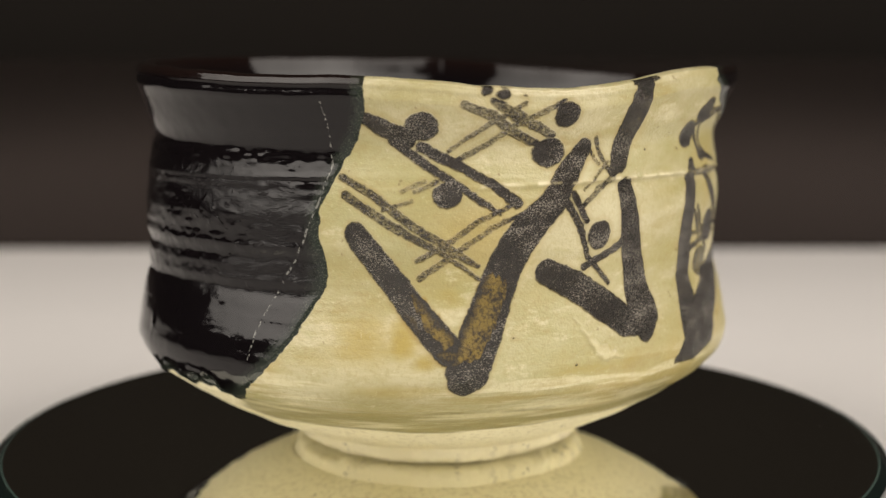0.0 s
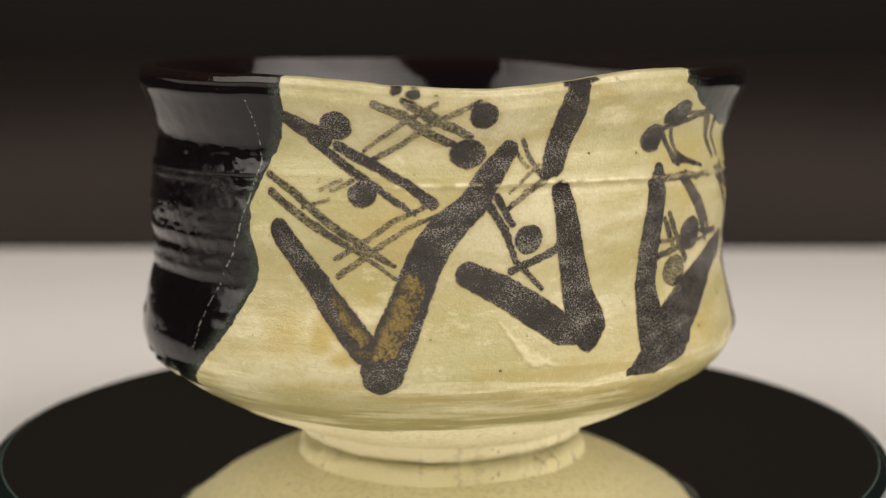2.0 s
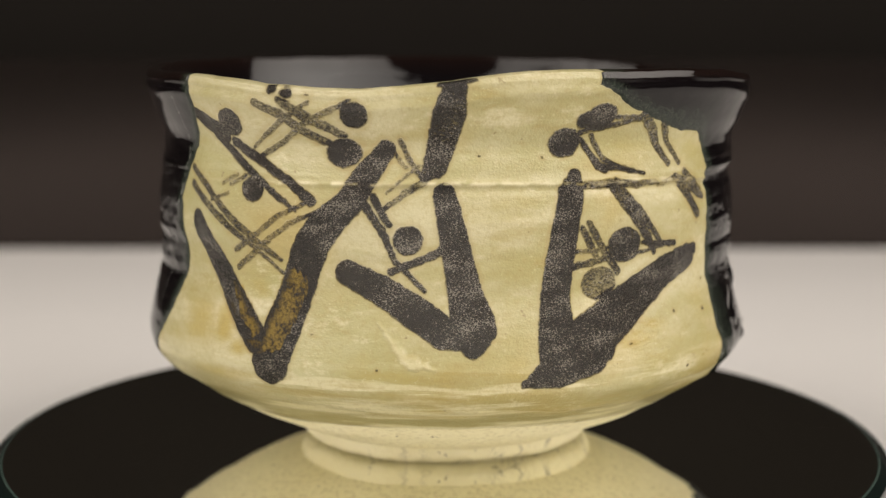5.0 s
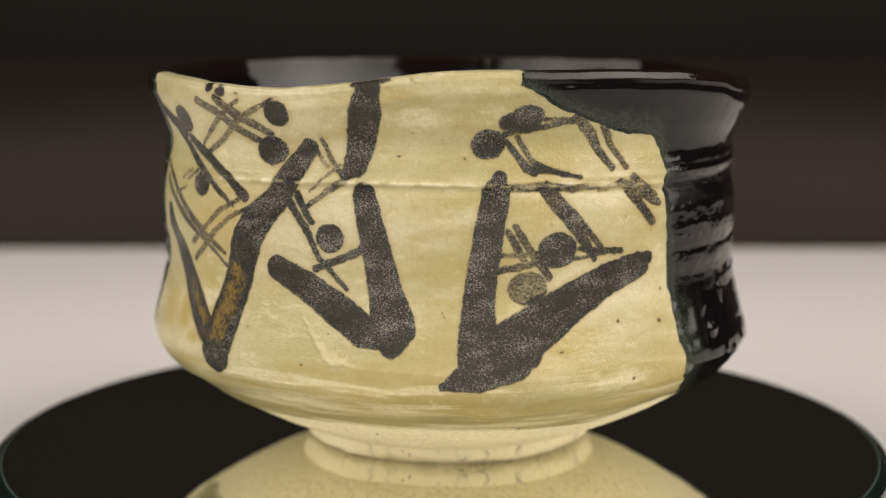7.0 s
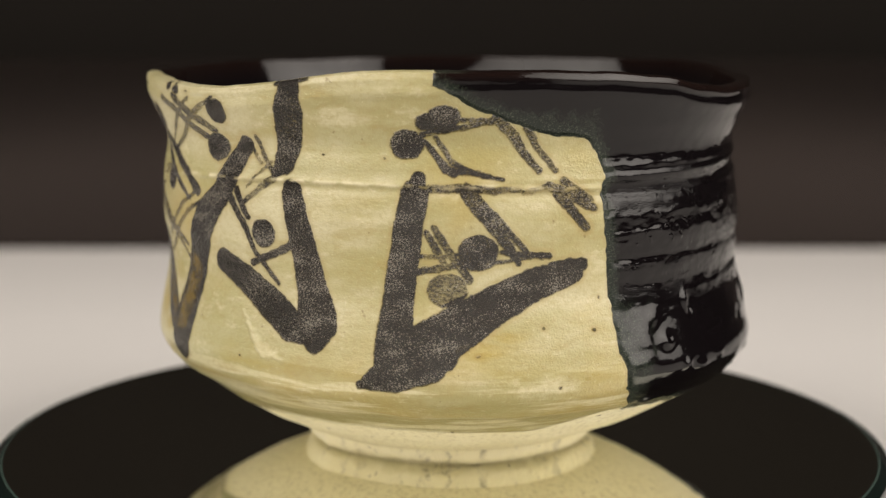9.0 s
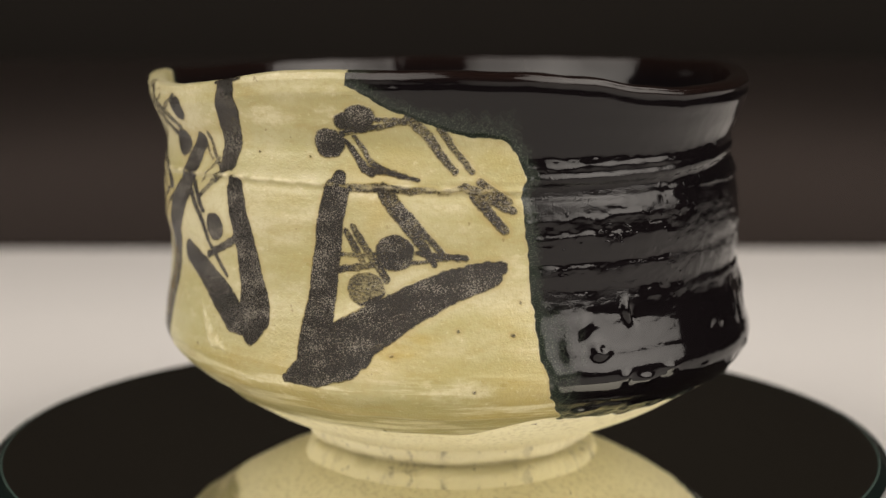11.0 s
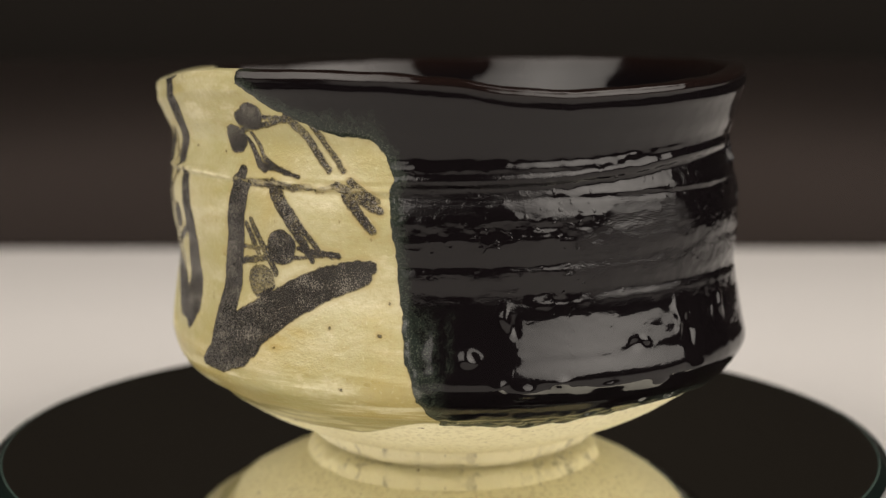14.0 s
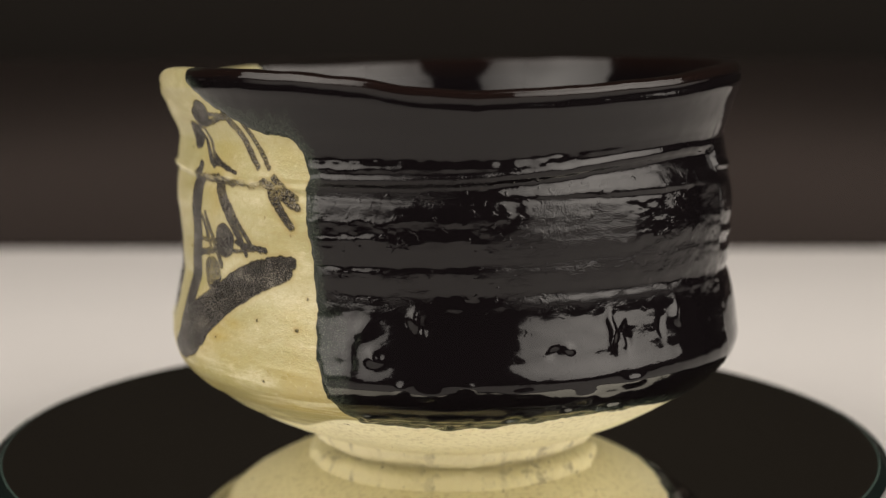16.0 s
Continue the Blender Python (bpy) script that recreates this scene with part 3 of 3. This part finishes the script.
stroke(0.75, (82.4,71.7,1.22), (85.0,67.8,1.03), (87.9,63.9,0.82))
stroke(0.7, (65.1,60.6,1.23), (71.4,60.7,1.43), (77.4,60.4,1.12), (81.3,60.7,0.82))
stroke(0.35, (82.3,60.0,0.82), (86.3,61.1,0.82), (89.3,60.5,0.82))
stroke(0.8, (86.8,61.1,1.44), (90.3,59.5,1.75), (94.7,56.9,1.25))
stroke(0.75, (89.3,62.1,1.24), (94.0,58.6,1.24))
stroke(0.85, (88.3,59.5,1.65), (90.8,56.4,1.76), (93.3,53.3,1.25))
stroke(0.95, (72.2,60.2,2.86), (74.9,56.6,2.87), (78.4,51.8,2.05), (81.4,47.1,1.03))
stroke(0.85, (76.2,56.9,0.92), (79.5,53.0,1.13), (83.1,48.6,0.93))
stroke(0.9, (78.4,49.2,0.93), (82.4,48.6,1.03), (86.6,48.3,1.14))
stroke(0.8, (64.9,52.7,1.03), (66.6,49.8,1.24), (68.4,46.5,0.93))
stroke(0.8, (66.2,53.6,1.03), (69.4,48.6,1.34), (72.7,44.0,1.24))
stroke(0.75, (63.2,45.5,1.24), (69.4,46.5,1.13), (77.4,47.3,0.62), (84.4,48.1,0.41))
stroke(0.6, (63.3,48.2,0.72), (67.4,48.3,0.72), (72.4,48.9,0.62))
blot(0.9, 74.2, 49.0, 3.76, 3.39)
blot(0.65, 68.7, 42.0, 3.92, 3.20)


# iron specks in the glaze
for speck in ((94.7, 34.3, 0.35, 0.28), (85.5, 35.0, 0.22, 0.18), (44.8, 66.5, 0.18, 0.15), (13.5, 33.0, 0.25, 0.2), (57.0, 66.0, 0.2, 0.15), (74.0, 30.2, 0.2, 0.12), (96.2, 40.0, 0.2, 0.2),
              (88.0, 24.0, 0.2, 0.2), (70.0, 13.0, 0.3, 0.2), (26.0, 27.0, 0.2, 0.2)):
    blot(0.9, *speck)


def pools(spots):
    """Where the glaze pools to amber."""
    d = np.zeros(DEG.shape)
    for a, z, wu, wz, amp in spots:
        d = np.maximum(d, amp * np.exp(-((DEG - a) * ARC / wu) ** 2 - ((ZED - z) / wz) ** 2))
    return d


AMBER = pools(((50, 55, 9, 10, 0.2), (33, 72, 10, 3, 0.25), (12, 56, 8, 4, 0.35), (1.2, 29.6, 3.4, 1.6, 0.8),
               (-13, 33, 7.5, 6.0, 0.7), (-6.5, 33.5, 3.4, 4.5, 1.0), (-2.5, 29, 2.6, 2.0, 0.8), (2, 41, 4.0, 4.0, 0.4), (24, 64, 8.0, 2.0, 0.3), (-12, 62, 7, 5, 0.3), (92, 60, 6.0, 16.0, 0.3), (94, 36, 5.0, 14.0, 0.34),
               (29, 26, 15, 2.4, 0.5), (-6, 23.4, 12, 1.6, 0.5), (20, 21.4, 16, 1.2, 0.4), (78, 28, 13, 5.5, 0.4), (75, 31, 6, 2.2, 0.75), (79, 33.5, 4, 1.6, 0.6), (-22, 29, 6, 2, 0.4), (75, 23, 12, 1.6, 0.35)))
AMBER -= 0.8 * pools(((50, 69.5, 4.2, 5.0, 1.0), (31, 28.6, 7.0, 1.5, 0.8), (62, 22.5, 20, 1.2, 0.5), (-26, 24.5, 8, 2.2, 0.5), (22, 31, 5.0, 2.5, 0.4), (10, 26, 8, 1.5, 0.5), (40, 76, 12, 2.0, 0.35), (-9, 66, 6, 3, 0.3)))
for arm in (((9.5, 42.0, 4.6), (6.6, 34.4, 4.8), (4.8, 30.6, 2.6)), ((-4.0, 40.8, 0.9), (-1.7, 37.4, 1.8), (1.2, 32.8, 1.6))):
    AMBER = np.maximum(AMBER, 0.98 * smooth(1.0, -0.4, capsule(WARP_U + 0.7 * grid_noise(DEG / 0.5, ZED / 5, 84), WARP_Z + 0.8 * grid_noise(DEG / 0.6, ZED / 6, 85), arm)))
CREST = 60.8 + 0.6 * np.sin(np.radians(DEG * 2 + 30)) + 0.25 * grid_noise(DEG / 5, ZED * 0, 81)

# the brush skips over the ridge
DENS *= 1 - 0.75 * np.exp(-((ZED - CREST - 0.1) / 0.42) ** 2) * smooth(14, 24, DEG) * smooth(-0.6, 0.2, grid_noise(DEG / 1.5, ZED / 2, 86))


# ---------------------------------------------------------------- tea bowl: meshes
def tea_bowl():
    bowl = tagged(new("tea_bowl"), "straw-yellow and black glazed tea bowl with iron-brown leaf brushwork", "bowl")
    floor = np.interp(DEG, [-180, -160, -130, -105, -80, -60, -46, -40, 100, 122, 145, 165, 180], [15, 11, 9.5, 11, 16, 20.5, 20, 15, 17.5, 15, 17.5, 17, 15]) + 0.6 * grid_noise(DEG / 9, ZED * 0, 41) + 0.5 * grid_noise(DEG / 2.5, ZED * 0, 42)
    wander = 0.22 * grid_noise(DEG / 2.2, ZED / 2.2, 43) + 0.2 * grid_noise(DEG / 0.8, ZED / 0.8, 44)
    black = black_side(DEG, ZED, floor) + wander
    radius = plain_radius(DEG, np.minimum(ZED, 80)) + 0.30 * np.maximum(ZED - 80, 0) + ribs(DEG, ZED, black)
    radius += 0.65 * grid_noise(DEG / 1.6, ZED / 1.1, 71) * np.exp(-((ZED - floor - 1.3) / 1.5) ** 2) * smooth(-0.2, -1.2, black_side(DEG, ZED, -99.0))
    under = rim_height(DEG) - ZED
    radius += 0.07 * np.exp(-((under - 4.4) / 0.8) ** 2) - 0.9 * smooth(4.2, 1.6, under) - 0.7 * smooth(1.8, 0.4, under)
    radius += blisters(DEG, ZED) * smooth(-0.5, -2.0, black)
    # the torn flake below the middle leaf
    chip = capsule(WARP_U + 0.3 * grid_noise(DEG / 0.9, ZED / 0.9, 48), WARP_Z + 0.5 * grid_noise(DEG / 0.9, ZED / 0.9, 49), CHIP)
    radius += 0.45 * smooth(0.3, -0.8, chip)
    end = glaze_end(DEG, ZED)
    bare = smooth(0.25, -0.15, ZED - end)
    olive = smooth(-0.2, 0.4, ZED - end) * smooth(0.3, -0.9, ZED - hip_line(DEG, ZED))
    # broken clay-pale line on the ridge's crest: its bright glints put into the colour
    bare = np.maximum(bare, 0.7 * np.exp(-((ZED - CREST - 0.1) / 0.38) ** 2) * smooth(-20, 20, DEG) * (1 - smooth(92, 97, DEG)) * smooth(-0.5, 0.3, grid_noise(DEG / 2.1, ZED / 2, 82)))
    ragged = DEG + 2.2 * grid_noise(DEG / 1.4, ZED / 2.4, 83) + 1.0 * grid_noise(DEG / 0.5, ZED / 0.8, 87)
    veil = 0.8 * smooth(97, 100, DEG) * smooth(107.5, 102, ragged) * smooth(41, 36, ZED)
    veil = np.maximum(veil, 0.75 * smooth(70, 76, ragged) * smooth(98, 89, ragged) * smooth(68, 70, ZED) * smooth(76, 72.5, ZED + 0.5 * (ragged - DEG)))
    veil = np.maximum(veil, 0.5 * smooth(-25.5, -23, DEG) * smooth(-18, -19, DEG) * smooth(58, 55, ZED) * smooth(38, 41, ZED))
    bare = np.maximum(bare, smooth(0.2, -0.8, chip) * 0.3)
    bare = np.maximum(bare, smooth(2.5, -1.0, black_side(DEG, ZED, -99.0) + 3 * wander) * smooth(0.5, -0.2, ZED - floor))
    rings_r, rings_z = [radius], [ZED]
    ink, dens, amber, lip = [INK], [DENS], [AMBER], [smooth(2.4, 0.6, rim_height(DEG) - ZED) * 0.35]
    blk, naked = [black], [bare]
    band, film = [olive], [veil]
    seam = [distance_to(WARP_U, WARP_Z, [(a * ARC, b) for a, b in SEAM])]
    # lip and inside
    deg, top_r, top_z = DEG[0], radius[-1], ZED[-1]
    half = (rim_height(deg) - top_z).clip(0.6, 3.0)
    width = 1.75 + 0.3 * grid_noise(deg / 14, deg * 0, 51)
    inner_r, inner_z = [], []
    for k in range(1, 15):
        a = math.pi * k / 14
        inner_r.append(top_r - width * (1 - math.cos(a)) + math.sin(a) * (0.14 * grid_noise(deg / 1.7, deg * 0 + k * 0.35, 54) + 0.07 * grid_noise(deg / 0.6, deg * 0 + k * 0.5, 55)))
        inner_z.append(top_z + half * math.sin(a) * (1 + 0.10 * grid_noise(deg / 3.0, deg * 0, 56)))
    base_r, base_z = inner_r[-1], inner_z[-1]
    for k in range(1, 61):
        q = k / 60
        z = base_z + (13.0 - base_z) * math.sin(q * math.pi / 2) ** 0.9
        bell = np.maximum(0, 1 - ((base_z - z) / (base_z - 12.9)) ** 5) ** 0.5
        inner_r.append(np.maximum(base_r * bell - 1.6 * smooth(0, 0.3, q) + 0.2 * grid_noise(deg / 360 * 7, z / 3.0, 52, 7), 0.05) * (1 - smooth(0.94, 1.0, q)) + 0.02)
        inner_r[-1] = np.minimum(inner_r[-1], plain_radius(deg, np.clip(z, 8, 80)) - 3.8)
        inner_z.append(z + 0 * deg)
    ir, iz = np.array(inner_r), np.array(inner_z)
    idx = np.arange(len(ir))[:, None]
    ideg = np.tile(deg, (len(ir), 1))
    # the straw glaze laps over the rim
    drop = np.where(idx < 14, 0, top_z[None] - iz)
    over = black_side(ideg, np.full(ir.shape, 78.9), -99.0)
    iblk = np.minimum(over, 0) + np.maximum(over, 0) * (drop < 3.0) - np.where((over > 0) & (drop >= 3.0), 3.0, 0) + 0.3 * grid_noise(ideg / 3, iz, 53)
    rings_r.append(ir), rings_z.append(iz)
    ink.append(np.where(idx < 5, INK[-1][None] + 0 * ir, 9.0)), dens.append(np.where(idx < 9, DENS[-1][None] + 0 * ir, 0)), amber.append(0 * ir)
    lip.append(np.where(idx < 14, 0.35, smooth(4.0, 0.5, drop) * 0.35))
    blk.append(iblk), naked.append(0 * ir), seam.append(0 * ir + 9), band.append(0 * ir), film.append(0 * ir)
    R, Z = np.vstack(rings_r) * MM, np.vstack(rings_z) * MM
    A = np.radians(np.vstack([DEG, ideg]))
    me = grid_mesh("body", R * np.sin(A), -R * np.cos(A), Z)
    for name, rows in (("ink", ink), ("dens", dens), ("amber", amber), ("lip", lip), ("blk", blk), ("bare", naked), ("seam", seam), ("olive", band), ("veil", film)):
        spread(me, name, np.vstack(rows))
    me.materials.append(GLAZE)
    ob = new("body", me)
    ob.parent = bowl
    # trimmed foot, slightly polygonal, hollow below
    deg = np.linspace(-180, 180, 360, endpoint=False)
    prof = ((36.4, 6.4, 0.1), (34.4, 5.8, 0.2), (33.2, 4.9, 0.35), (32.7, 3.8, 0.45), (32.3, 2.6, 0.5), (31.8, 1.5, 0.6), (30.9, 0.6, 0.8), (29.4, 0.0, 0.5), (23.0, 0.0, 0.2), (22.2, 0.6, 0.2),
            (21.6, 2.6, 0.1), (20.0, 3.4, 0.0), (0.05, 3.6, 0.0))
    rr = np.array([r + a * (1.2 * grid_noise(deg / 40, deg * 0 + z * 0.05, 61) + 0.6 * grid_noise(deg / 7, deg * 0 + z * 0.4, 62) + 0.35 * grid_noise(deg / 2.2, deg * 0 + z * 1.1, 64)) for r, z, a in prof])
    zz = np.array([z + (0.7 * np.abs(grid_noise(deg / 16, deg * 0, 63)) + 0.3 * np.abs(grid_noise(deg / 4, deg * 0, 65)) if 0.3 < z < 1 else 0) + 0 * deg for r, z, a in prof])
    dd = np.radians(np.tile(deg, (len(prof), 1)))
    foot = grid_mesh("foot_ring", rr * MM * np.sin(dd) - 0.0005, 0.003 - rr * MM * np.cos(dd), zz * MM, flip=True)
    foot.materials.append(CLAY)
    fo = new("foot_ring", foot)
    fo.parent = bowl
    tagged(fo, "bare buff clay foot ring")
    return bowl


BOWL = tea_bowl()


def motions():
    """Bowl and turntable turn together, evenly."""
    rows = [(k * 2.0, pose(0, 0, 0, 0, 0, TURN * k * 2.0)) for k in range(9)]
    walk(TURNTABLE, rows)
    walk(BOWL, rows)


motions()
